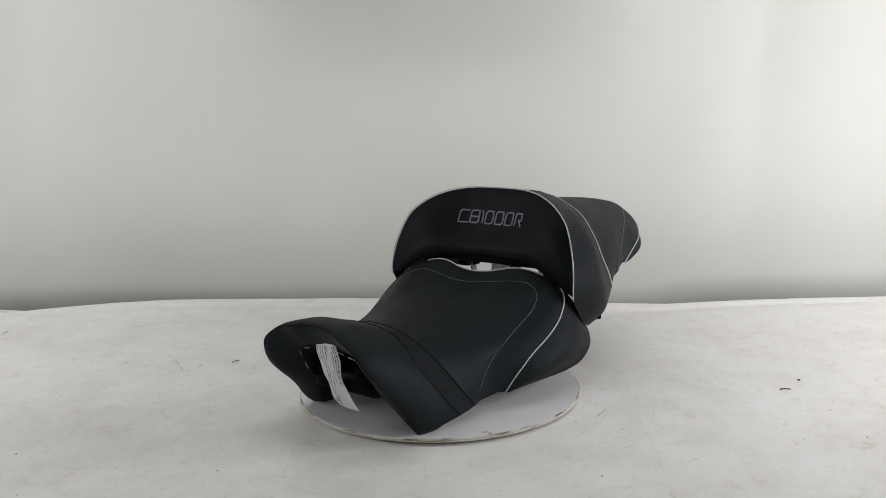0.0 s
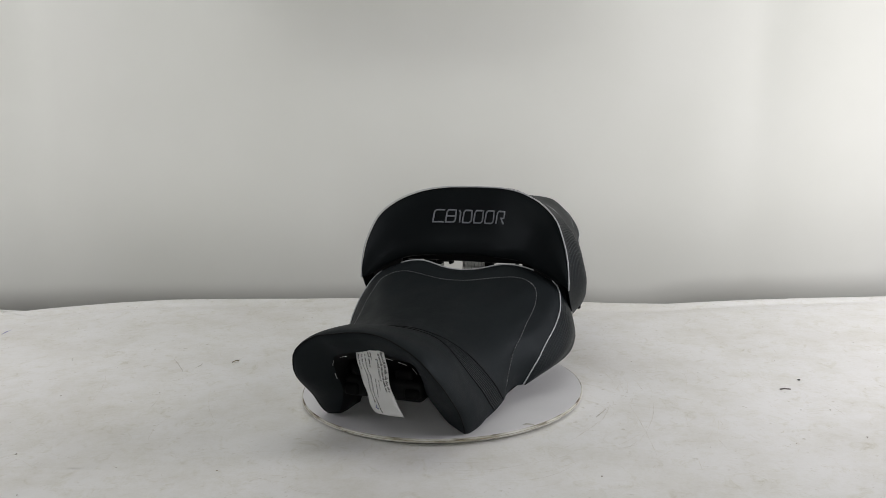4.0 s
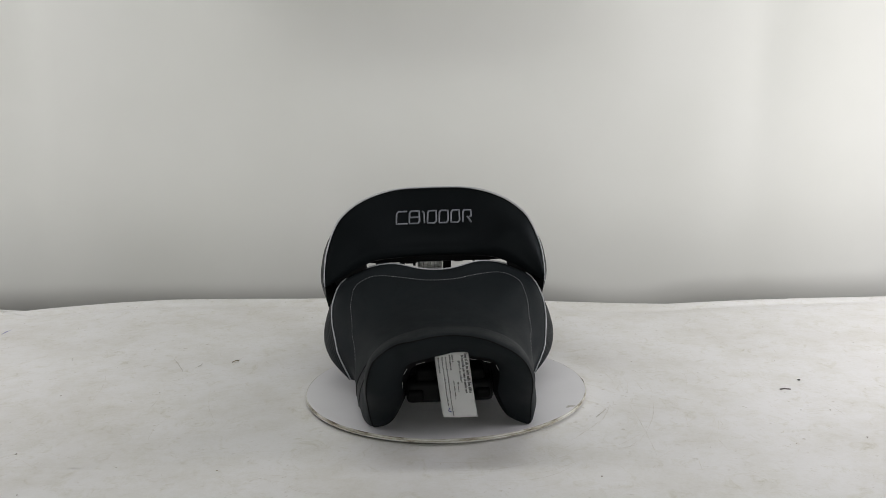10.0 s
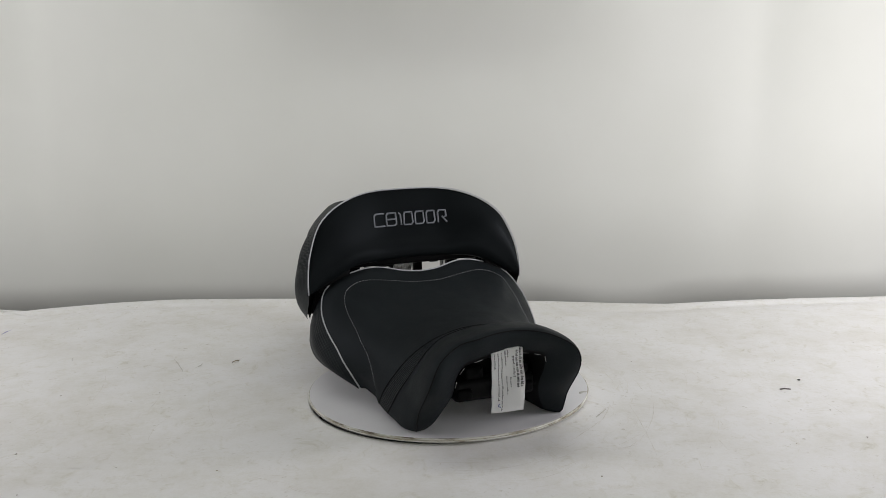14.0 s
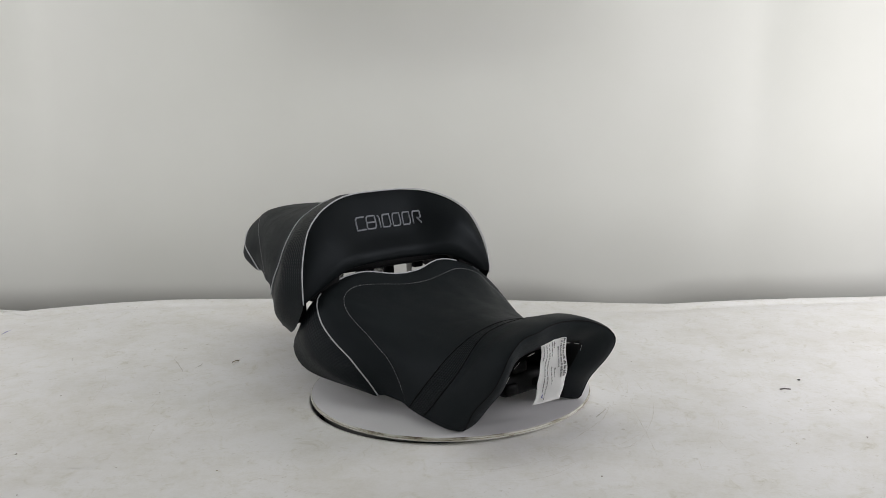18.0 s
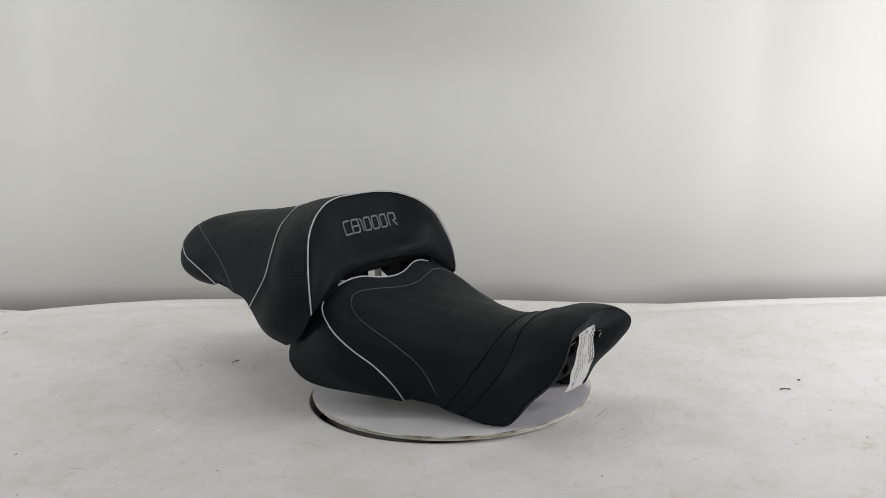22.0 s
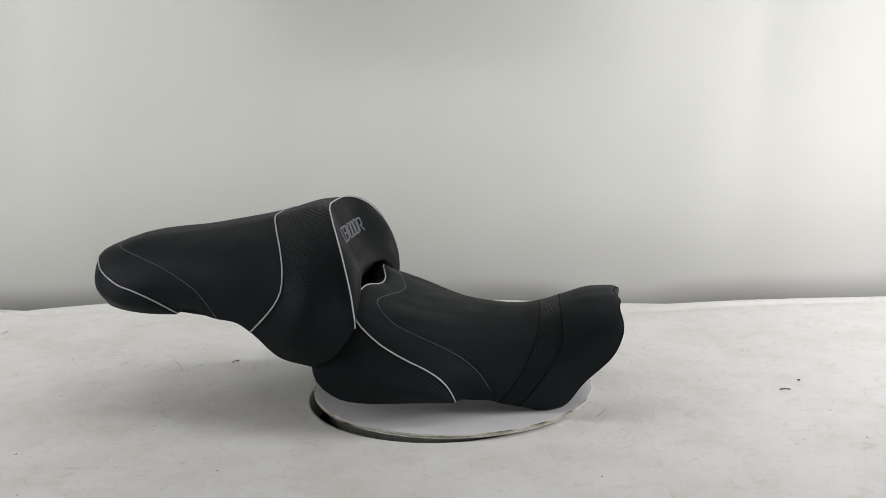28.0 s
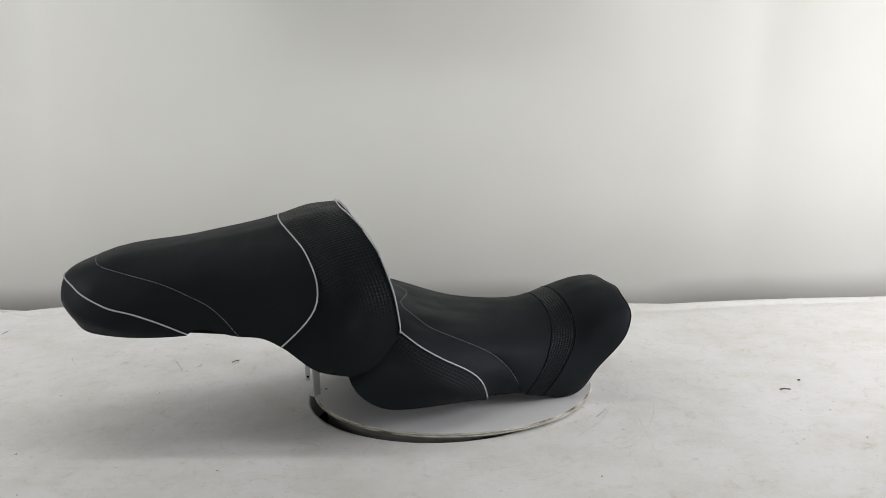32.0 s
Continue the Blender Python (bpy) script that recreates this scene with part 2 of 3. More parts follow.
def dashes(points, normals, length, gap, radius):
    """Stitches along a line of points."""
    p = np.array(points)
    run = np.concatenate([[0], np.cumsum(np.linalg.norm(np.diff(p, axis=0), axis=1))])
    at = lambda s, q: np.array([np.interp(s, run, q[:, k]) for k in range(3)])
    bm = bmesh.new()
    s = 0.0
    nn = np.array(normals)
    while s + length < run[-1]:
        a, b = at(s, p), at(s + length, p)
        na = at(s + length / 2, nn)
        mid = (a + b) / 2 + na * radius * 0.9
        tube([a, mid, b], radius, 5, bm)
        s += length + gap
    return bm


# ---------------------------------------------------------------- room and table
def slab(name, x0, x1, y0, y1, z0, z1, mat, label):
    ob = part(name, box(x0, x1, y0, y1, z0, z1, 0), mat, None, smooth=False)
    return tagged(ob, label, "wall", kind="structure")


slab("wall_north", -2.4, 2.4, 1.45, 1.55, -0.9, 1.9, WALL, "plain pale wall behind the paper backdrop")
slab("wall_south", -2.4, 2.4, -2.7, -2.6, -0.9, 1.9, WALL, "plain pale painted wall")
slab("wall_east", 2.4, 2.5, -2.7, 1.55, -0.9, 1.9, WALL, "plain pale painted wall")
slab("wall_west", -2.5, -2.4, -2.7, 1.55, -0.9, 1.9, WALL, "plain pale painted wall")
tagged(slab("floor", -2.5, 2.5, -2.7, 1.55, -1.0, -0.9, FLOOR, "plain dull room floor"), category="floor")
tagged(slab("ceiling", -2.5, 2.5, -2.7, 1.55, 1.9, 2.0, WALL, "plain pale painted ceiling"), category="ceiling")

BACK = 0.86


def build_backdrop():
    """Hanging paper with soft upright folds, and bends that put light and shade into its shape."""
    xs = np.linspace(-1.35, 1.35, 181)
    zs = np.concatenate([np.linspace(-0.55, -0.14, 6), np.linspace(-0.12, 0.06, 19), np.linspace(0.1, 1.45, 30)])
    front, rear = [], []
    for z in zs:
        lift = (z + 0.1) / 1.2
        row = []
        for x in xs:
            y = BACK
            for cx, wd, amp in ((-1.06, 0.05, -0.020), (-0.93, 0.06, 0.024), (-0.73, 0.09, -0.020), (-0.50, 0.14, 0.010), (0.62, 0.09, -0.006), (0.75, 0.055, 0.010), (0.90, 0.10, -0.008)):
                y += amp * (0.15 + 0.85 * min(max(lift, 0), 0.62) / 0.62) * math.exp(-((x - cx - 0.04 * (z - 0.3)) / wd) ** 2)
            # The forward lean in z is added to dim the upper paper.
            y += 0.012 * noise.noise((x * 1.7, z * 1.3, 0.4)) - 0.10 * max(-0.13, z)
            # Slanted ridge standing in for the soft edge of the light from the right.
            u = x - 0.28 - 0.87 * (z - 0.37)
            y += (0.030 if u > 0 else 0.010) * (1 - math.exp(-(u / 0.20) ** 2)) * min(1.0, max(0.0, (z - 0.12) / 0.4))
            # Foot bent back: the dark band above the table is put into the shape.
            tuck = -0.024 - 0.040 * math.exp(-((x - 0.42) / 0.16) ** 2) + 0.006 * math.sin(5 * x)
            y += 4.5 * max(0.0, tuck - max(z, -0.13)) ** 2
            # Top centre bent forward so the shadow there is put into the shape.
            shade_bend = min(1.0, max(0.0, (z - 0.42) / 0.30))
            y -= 0.125 * shade_bend * shade_bend * math.exp(-((x - 0.04) / 0.42) ** 4)
            row.append((x, y, z))
        front.append(row)
    front = np.array(front)
    bm = grid_mesh(front)
    rear = front + np.array([0, 0.002, 0])
    more = grid_mesh(rear)
    me = bpy.data.meshes.new("tmp")
    more.to_mesh(me)
    more.free()
    bm.from_mesh(me)
    bpy.data.meshes.remove(me)
    ob = part("backdrop", bm, BACKDROP, None)
    return tagged(ob, "white hanging paper backdrop with soft upright folds", "backdrop", kind="structure")


build_backdrop()

TOP = -0.0098
HOLE = (-0.0085, -0.0160)
HOLE_SIZE = (0.1825, 0.1855)
EDGE = [(-1.15, 0.60), (-0.93, 0.575), (-0.90, 0.545), (-0.82, 0.579), (-0.71, 0.609), (-0.594, 0.624), (-0.407, 0.617), (-0.197, 0.599), (0.04, 0.562),
        (0.276, 0.521), (0.365, 0.502), (0.454, 0.488), (0.596, 0.503), (0.737, 0.509), (0.908, 0.507), (1.15, 0.50)]


def lip(x, y):
    """The sheet's slight rise towards the cut-out."""
    return (0.0030 + 0.010 * max(0.0, min(x, 0.2))) * max(0.0, 1 - max(0.0, math.hypot(x, y) - 0.195) / 0.07) ** 2


def build_table():
    outline = []
    ex, ey = [e[0] for e in EDGE], [e[1] for e in EDGE]
    for x in np.linspace(-1.15, 1.15, 93):
        outline.append((x, float(np.interp(x, ex, ey))))
    for y in np.linspace(0.45, -0.8, 26):
        outline.append((1.15, y))
    for x in np.linspace(1.12, -1.15, 50):
        outline.append((x, -0.85))
    for y in np.linspace(-0.8, 0.55, 28):
        outline.append((-1.15, y))
    o = np.array(outline)
    c = np.array(HOLE)
    ang = np.arctan2(o[:, 1] - c[1], o[:, 0] - c[0])
    o = o[np.argsort(ang)]
    ang = np.sort(ang)
    o, ang = np.vstack([o, o[:1]]), np.append(ang, ang[0])
    hole = c + np.array(HOLE_SIZE) * np.stack([np.cos(ang), np.sin(ang)], 1)
    rows = []
    for d in (0.045, -0.0028):
        rows.append(np.column_stack([hole, np.full(len(hole), TOP - d)]))
    for t in np.concatenate([np.linspace(0.012, 0.80, 22) ** 1.3, np.linspace(0.78, 1.0, 12)]):
        q = hole + (o - hole) * t
        away = np.linalg.norm(o - q, axis=1)
        z = [TOP + lip(a, b) + 0.0022 * noise.noise((a * 3, b * 3, 0)) * min(1, 3 * t) - (0.0035 * math.exp(-((d - 0.065) / 0.035) ** 2) if b > 0.2 else 0.0)
             for (a, b), d in zip(q, away)]
        rows.append(np.column_stack([q, z]))
    out = (o - c) / np.linalg.norm(o - c, axis=1, keepdims=True)
    for d, e in ((0.003, 0.004), (0.010, 0.007), (0.05, 0.008)):
        rows.append(np.column_stack([o + out * e, rows[-1][:, 2] * 0 + TOP - d]))
    bm = grid_mesh(rows)
    bmesh.ops.remove_doubles(bm, verts=bm.verts, dist=1e-5)
    top = part("table_sheet", bm, SHEET, None)
    tagged(top, "white painted table top with scratches, specks and a round cut-out", "table", kind="structure")
    well = bmesh.new()
    bmesh.ops.create_cone(well, segments=64, radius1=0.225, radius2=0.225, depth=0.12, cap_ends=False)
    bmesh.ops.translate(well, vec=(HOLE[0], HOLE[1], TOP - 0.045 - 0.05), verts=well.verts)
    part("well", well, DARK, top)
    box_low = box(-1.13, 1.13, -0.83, 0.46, TOP - 0.30, TOP - 0.16, 0.01)
    part("underframe", box_low, DARK, top)
    return top


TABLE = build_table()
for lx in (-1.05, 1.05):
    for ly in (-0.75, 0.38):
        part("leg", box(lx - 0.03, lx + 0.03, ly - 0.03, ly + 0.03, -0.9, TOP - 0.3, 0.003), DARK, TABLE)
SCUFF_MID = plain("scuff", (0.66, 0.645, 0.60), 0.8, 0.0, 60, 0.15)
SCUFF_DARK = plain("scuff_dark", (0.50, 0.485, 0.44), 0.8, 0.0, 60, 0.2)
SCUFF_PALE = plain("scuff_pale", (0.675, 0.66, 0.605), 0.8, 0.0, 60, 0.1)


def table_z(x, y):
    return TOP + lip(x, y) + 0.0022 * noise.noise((x * 3, y * 3, 0)) + 0.0006


def scratch_mesh(bm, x, y, heading, length, bend, width):
    """A thin tapered mark on the table from x, y, worn through in places."""
    h = radians(heading)
    pairs = []
    count = max(7, int(length / 0.004))
    for k in range(count + 1):
        t = k / count
        b = bend * 4 * t * (1 - t)
        px = x + math.cos(h) * length * t - math.sin(h) * b
        py = y + math.sin(h) * length * t + math.cos(h) * b
        px += 0.0009 * noise.noise((px * 60, py * 60, 7))
        w = width * (0.2 + 0.8 * math.sin(math.pi * t)) * (0.9 + 1.3 * noise.noise((px * 70, py * 70, 3)))
        z = table_z(px, py)
        pairs.append((w, [bm.verts.new((px - math.sin(h) * s * w, py + math.cos(h) * s * w, z)) for s in (-1, 1)]))
    for (wa, a), (wb, b) in zip(pairs, pairs[1:]):
        if min(wa, wb) > width * 0.18:
            bm.faces.new((a[0], a[1], b[1], b[0]))
    return bm


def scratch(x, y, heading, length, bend, width=0.00042, mat=SCUFF_MID, name="scratch"):
    return part(name, scratch_mesh(bmesh.new(), x, y, heading, length, bend, width), mat, TABLE)


for row in [(-0.543, 0.125, -78, 0.168, 0.0103), (-0.494, 0.153, -34, 0.081, 0.005), (-0.348, 0.037, -73, 0.161, -0.0081), (-0.354, -0.048, -99, 0.128, -0.0163),
            (-0.415, 0.005, -88, 0.069, 0.002), (-0.417, -0.129, -58, 0.041, -0.0007), (-0.466, -0.205, -19, 0.031, -0.006), (-0.391, -0.281, 0, 0.061, 0.0127),
            (-0.46, -0.296, 59, 0.062, -0.0091), (-0.535, -0.022, -61, 0.101, 0.0017), (-0.236, -0.272, -25, 0.066, -0.0012), (-0.176, -0.3, -43, 0.035, -0.0056),
            (-0.293, 0.165, -56, 0.042, -0.0047), (-0.315, 0.324, -29, 0.046, 0.0004), (-0.565, 0.346, -56, 0.039, -0.001)]:
    scratch(*row)
for row in [(0.235, -0.211, -154, 0.034, 0.0027), (0.251, -0.053, -91, 0.197, 0.0028), (0.282, 0.03, -88, 0.06, 0.0), (0.35, -0.173, -64, 0.037, -0.0079),
            (0.333, -0.199, -86, 0.035, 0.0), (0.384, 0.005, 37, 0.039, 0.0022), (0.539, 0.091, 15, 0.018, -0.0004), (0.544, 0.164, -100, 0.032, -0.0004),
            (0.516, -0.071, -85, 0.071, 0.0015), (0.313, -0.327, -86, 0.018, -0.0008), (0.292, -0.259, -98, 0.039, 0.0), (0.437, -0.259, -28, 0.027, -0.0015),
            (0.007, -0.275, 14, 0.11, -0.0119), (-0.175, -0.304, -19, 0.062, -0.0099), (0.044, -0.302, 20, 0.113, -0.0195), (0.291, -0.044, -109, 0.176, 0.0094)]:
    scratch(*row)
for row in [(-0.451, 0.183, -63, 0.09, 0.0018, 0.0008), (-0.401, 0.128, 76, 0.026, -0.0035, 0.0009), (0.196, -0.13, 58, 0.044, -0.0005, 0.0010),
            (0.399, -0.094, -46, 0.010, 0.001, 0.0009)]:
    scratch(*row, SCUFF_DARK)
scratch(-0.827, 0.361, 86, 0.035, 0.002, 0.0012, PEN, "pen_mark")
rnd = random.Random(11)
scuffs = bmesh.new()
for k in range(170):
    x, y = rnd.uniform(-0.78, 0.78), rnd.uniform(-0.37, 0.44)
    if math.hypot(x, y) < 0.24:
        continue
    scratch_mesh(scuffs, x, y, rnd.gauss(10, 55), rnd.choice((0.003, 0.004, 0.005, 0.007, 0.010, 0.022)) * rnd.uniform(0.6, 1.4), rnd.gauss(0, 0.001), rnd.uniform(0.0002, 0.0005))
for k in range(26):
    # rubbed arcs round the plate
    a0, r = rnd.uniform(-1.9, 0.5), rnd.uniform(0.235, 0.33)
    scratch_mesh(scuffs, 0.0 + r * math.cos(a0), r * math.sin(a0), math.degrees(a0) + 90 + rnd.gauss(8, 6), rnd.uniform(0.03, 0.09), -rnd.uniform(0.001, 0.004), rnd.uniform(0.0002, 0.0005))
for k in range(46):
    # finer arcs where the seats are set down
    a0, r = rnd.uniform(-0.9, 0.35), rnd.uniform(0.235, 0.40)
    scratch_mesh(scuffs, r * math.cos(a0), r * math.sin(a0), math.degrees(a0) + 90 + rnd.gauss(4, 14), rnd.uniform(0.010, 0.06), -rnd.uniform(0.0, 0.002), rnd.uniform(0.00018, 0.0004))
for cx, cy, spread, count in ((0.34, -0.06, 0.09, 26), (-0.40, 0.02, 0.11, 70), (0.46, 0.20, 0.10, 40), (-0.30, -0.24, 0.09, 35), (0.30, -0.25, 0.10, 30)):
    # short worn flecks where things are slid
    for k in range(count):
        x, y = rnd.gauss(cx, spread), rnd.gauss(cy, spread * 0.8)
        if math.hypot(x, y) > 0.235:
            scratch_mesh(scuffs, x, y, rnd.gauss(15, 40), rnd.uniform(0.003, 0.012), 0.0, rnd.uniform(0.0002, 0.0005))
for cx, cy, spread, count in ((-0.42, 0.03, 0.13, 46), (-0.55, -0.20, 0.14, 22), (0.40, -0.05, 0.14, 26), (0.50, 0.22, 0.12, 16)):
    # long faint scratches, bent and crossing
    for k in range(count):
        x, y = rnd.gauss(cx, spread), rnd.gauss(cy, spread)
        if math.hypot(x, y) > 0.26:
            scratch_mesh(scuffs, x, y, rnd.uniform(-100, 80), rnd.uniform(0.02, 0.08), rnd.gauss(0, 0.006), rnd.uniform(0.00016, 0.00034))
tagged(part("scuffs", scuffs, SCUFF_PALE, TABLE), "faint scuffs and rubbed marks", kind="stuff")


def speck(x, y, size, mat=DIRT):
    bm = bmesh.new()
    bmesh.ops.create_icosphere(bm, subdivisions=1, radius=size)
    bmesh.ops.scale(bm, vec=(rnd.uniform(0.7, 1.5), rnd.uniform(0.7, 1.3), 0.35), verts=bm.verts)
    bmesh.ops.rotate(bm, cent=(0, 0, 0), matrix=Matrix.Rotation(rnd.uniform(0, 6), 3, "Z"), verts=bm.verts)
    bmesh.ops.translate(bm, vec=(x, y, table_z(x, y) + size * 0.1), verts=bm.verts)
    return part("speck", bm, mat, TABLE)


for x, y in [(-0.696, 0.393), (-0.822, 0.441), (-0.624, 0.194), (-0.449, -0.021), (-0.419, 0.012), (-0.377, -0.003), (-0.265, -0.261), (-0.563, 0.01), (-0.527, -0.2),
             (-0.471, -0.313), (0.173, -0.3), (0.422, -0.222), (0.515, -0.207), (0.686, 0.185), (0.512, -0.114), (0.474, -0.112), (0.363, 0.117), (0.385, 0.049),
             (0.576, 0.296), (0.298, 0.11)]:
    speck(x, y, rnd.uniform(0.0007, 0.0013))
speck(0.521, 0.008, 0.0019, SEAM)
for k in range(60):
    x, y = rnd.uniform(-0.8, 0.8), rnd.uniform(-0.36, 0.5)
    if math.hypot(x, y) > 0.24:
        speck(x, y, rnd.uniform(0.0004, 0.0007))
crumb = bmesh.new()
tube([(-0.345, 0.152, TOP + 0.002), (-0.340, 0.156, TOP + 0.0035), (-0.3365, 0.160, TOP + 0.002)], 0.0009, 7, crumb)
tagged(part("crumb", crumb, DIRT, None), "small dark crumb lying on the white table", "crumb")
sliver = bmesh.new()
tube([(0.4755, -0.0365, TOP + 0.0018), (0.482, -0.0355, TOP + 0.0022), (0.4905, -0.0370, TOP + 0.0018)], 0.0009, 7, sliver)
tagged(part("sliver", sliver, plain("sliver_brown", (0.06, 0.042, 0.036), 0.7), None), "thin dark brown sliver lying on the white table", "splinter")

# ---------------------------------------------------------------- turntable plate


def ring_disc(cx, cy, profile, segs=128):
    """A turned body from (radius, z) pairs."""
    bm = bmesh.new()
    rings = []
    for r, z in profile:
        rings.append([bm.verts.new((cx + r * math.cos(2 * math.pi * k / segs), cy + r * math.sin(2 * math.pi * k / segs), z)) for k in range(segs)])
    for a, b in zip(rings, rings[1:]):
        for k in range(segs):
            bm.faces.new((a[k], a[(k + 1) % segs], b[(k + 1) % segs], b[k]))
    bm.faces.new(rings[0])
    bm.faces.new(rings[-1][::-1])
    return bm


HUB = plain("hub_grey", (0.20, 0.20, 0.19), 0.6)
PLATE = new("turntable")
tagged(PLATE, "round white turntable plate with a chipped edge in the table", "turntable")
LIFT = 0.0018
for name, profile, mat, label in (
        ("plate", [(0.1980, -0.0035), (0.1980, 0.0), (0.05, 0.0)], BOARD, ""),
        ("upper_lamina", [(0.197, -0.0025), (0.1994, -0.0024), (0.1997, -0.0014), (0.1994, -0.0005), (0.1981, -0.0001)], RIM, "pale chipped board edge"),
        ("grime_line", [(0.196, -0.0029), (0.1994, -0.0029), (0.1994, -0.0024), (0.196, -0.0024)], GRIME, "brown grime between the board layers"),
        ("lower_lamina", [(0.196, -0.0056), (0.1988, -0.0053), (0.1994, -0.0044), (0.1993, -0.0030), (0.196, -0.0028)], RIM, "stained board edge"),
        ("hub", [(0.182, -0.050), (0.183, -0.0090), (0.182, -0.0052)], HUB, "")):
    p = part(name, ring_disc(*DISC, [(r, z + LIFT) for r, z in profile]), mat, PLATE, label)
    if name == "plate":
        p.data.shade_flat()

for x, y, sx, sy in ((0.163, -0.118, 0.0065, 0.0026), (0.157, -0.1215, 0.0032, 0.0014), (0.0176, 0.1698, 0.0022, 0.0022), (0.0195, 0.1765, 0.0012, 0.0012), (0.094, -0.155, 0.0015, 0.0012)):
    spot = bmesh.new()
    bmesh.ops.create_icosphere(spot, subdivisions=2, radius=1.0)
    for v in spot.verts:
        v.co *= 1 + 0.5 * noise.noise(v.co * 2 + Vector((x * 40, y * 40, 0)))
    bmesh.ops.scale(spot, vec=(sx, sy, 0.0002), verts=spot.verts)
    bmesh.ops.translate(spot, vec=(x, y, LIFT + 0.0001), verts=spot.verts)
    part("stain", spot, SCUFF_DARK if sx > 0.003 else SEAM, PLATE)

# ---------------------------------------------------------------- rider's seat
RIDER = new("rider_seat")
tagged(RIDER, "black vinyl motorcycle rider seat with grey piping and stitching", "motorcycle seat")

R_INNER = [(0, -.110, .100), (.030, -.110, .095), (.046, -.112, .082), (.054, -.115, .060), (.064, -.118, .035), (.072, -.120, .006)]
R_OPEN = [(0, -.226, .1125), (.030, -.2262, .1088), (.0525, -.2225, .1005), (.0585, -.2095, .079), (.058, -.196, .056), (.0645, -.182, .034), (.075, -.171, .013), (.083, -.164, .004), (.0895, -.160, .0012)]
R_SEAM = [(0, -.240, .140), (.044, -.2460, .1360), (.066, -.2430, .1310), (.0890, -.2460, .1160), (.0970, -.2440, .1000), (.1015, -.2305, .074), (.1010, -.195, .039), (.0990, -.1800, .018), (.0965, -.170, .0065), (.094, -.160, .0010)]
R_SEAM_B = [(0, -.241, .140), (.042, -.2505, .1345), (.067, -.2535, .1225), (.0805, -.2530, .1110), (.0888, -.2465, .0965), (.0955, -.2285, .074), (.0985, -.196, .038), (.1000, -.1830, .016), (.0990, -.176, .0030), (.096, -.166, .0008)]
R_CREST = [(0, -.214, .1420), (.041, -.213, .1392), (.0790, -.211, .1255), (.0985, -.2040, .1025), (.1050, -.188, .072), (.1075, -.172, .035), (.1085, -.158, .014), (.106, -.148, .0025), (.101, -.145, .0006)]
R_CREST_B = [(0, -.214, .1420), (.040, -.213, .1380), (.0735, -.209, .1230), (.0925, -.2015, .1015), (.1025, -.189, .072), (.1085, -.173, .035), (.1095, -.159, .014), (.107, -.149, .0020), (.101, -.146, .0006)]
R_STRAP_F = [(0, -.166, .1290), (.0345, -.166, .1262), (.058, -.1665, .1200), (.0765, -.1675, .1080), (.0905, -.1665, .0915), (.1020, -.1590, .0715), (.1110, -.1425, .0475),
             (.1145, -.127, .028), (.1165, -.1105, .0112)]
R_STRAP_R = [(0, -.138, .1215), (.030, -.1385, .1188), (.055, -.1380, .1120), (.0775, -.1355, .1000), (.094, -.1305, .0855), (.1065, -.1220, .0675), (.1160, -.1100, .0475),
             (.1193, -.098, .032), (.1200, -.0850, .0166)]
R_MID = [(0, -.050, .1200), (.045, -.048, .1168), (.080, -.045, .1085), (.104, -.048, .0965), (.117, -.058, .080), (.121, -.067, .060),
         (.1218, -.0735, .042), (.1205, -.0800, .0180)]
R_STITCH = [(0, .053, .1425), (.028, .0573, .1432), (.059, .066, .1465), (.087, .075, .1475), (.106, .0735, .1445), (.123, .062, .136), (.1285, .046, .1225),
            (.1295, .023, .111), (.127, -.002, .0985), (.126, -.028, .085), (.1225, -.0445, .073), (.1215, -.064, .052), (.1205, -.0835, .0178)]
R_PIPE = [(0, .083, .152), (.030, .086, .1545), (.060, .094, .1605), (.082, .098, .1600), (.102, .101, .1555), (.120, .101, .149), (.138, .098, .140),
          (.150, .090, .129), (.1575, .070, .1115), (.159, .053, .099), (.157, .030, .0845), (.152, .005, .070), (.148, -.012, .0565), (.140, -.0225, .0405),
          (.130, -.029, .0210)]
R_SIDE = [(0, .122, .118), (.060, .122, .122), (.098, .124, .124), (.130, .126, .126), (.153, .118, .111), (.1685, .096, .088), (.1735, .068, .067),
          (.171, .043, .053), (.162, .015, .041), (.148, -.010, .031), (.132, -.028, .0205)]
R_BASE = [(0, .140, .075), (.060, .143, .075), (.100, .148, .085), (.130, .154, .094), (.152, .153, .073), (.164, .142, .053), (.165, .117, .035),
          (.160, .085, .0275), (.151, .040, .025), (.142, .000, .0235), (.1325, -.028, .0200)]
ST = 6
rider_rows = loft([hoop(R_INNER), hoop(R_OPEN), hoop(R_SEAM, R_SEAM_B), hoop(R_CREST, R_CREST_B)] + [hoop(h) for h in (R_STRAP_F, R_STRAP_R, R_MID, R_STITCH, R_PIPE, R_SIDE, R_BASE)], ST)
rider_n = row_normals(rider_rows)
if rider_n[6 * ST, HALF][2] < 0:
    rider_n = -rider_n


def panel(name, rows, a, b, mat, parent, label=""):
    return part(name, grid_mesh(rows[a:b + 1]), mat, parent, label)


panel("nose_lining", rider_rows, 0, ST, PLASTIC, RIDER, "black lining inside the nose")
panel("nose_lip", rider_rows, ST, 2 * ST, VINYL, RIDER)
panel("nose_cover", rider_rows, 2 * ST, 4 * ST, VINYL, RIDER)
panel("strap", rider_rows, 4 * ST, 5 * ST, EMBOSSED_STRAP, RIDER, "embossed black vinyl cross strap")
panel("seat_cover", rider_rows, 5 * ST, 8 * ST, VINYL, RIDER)
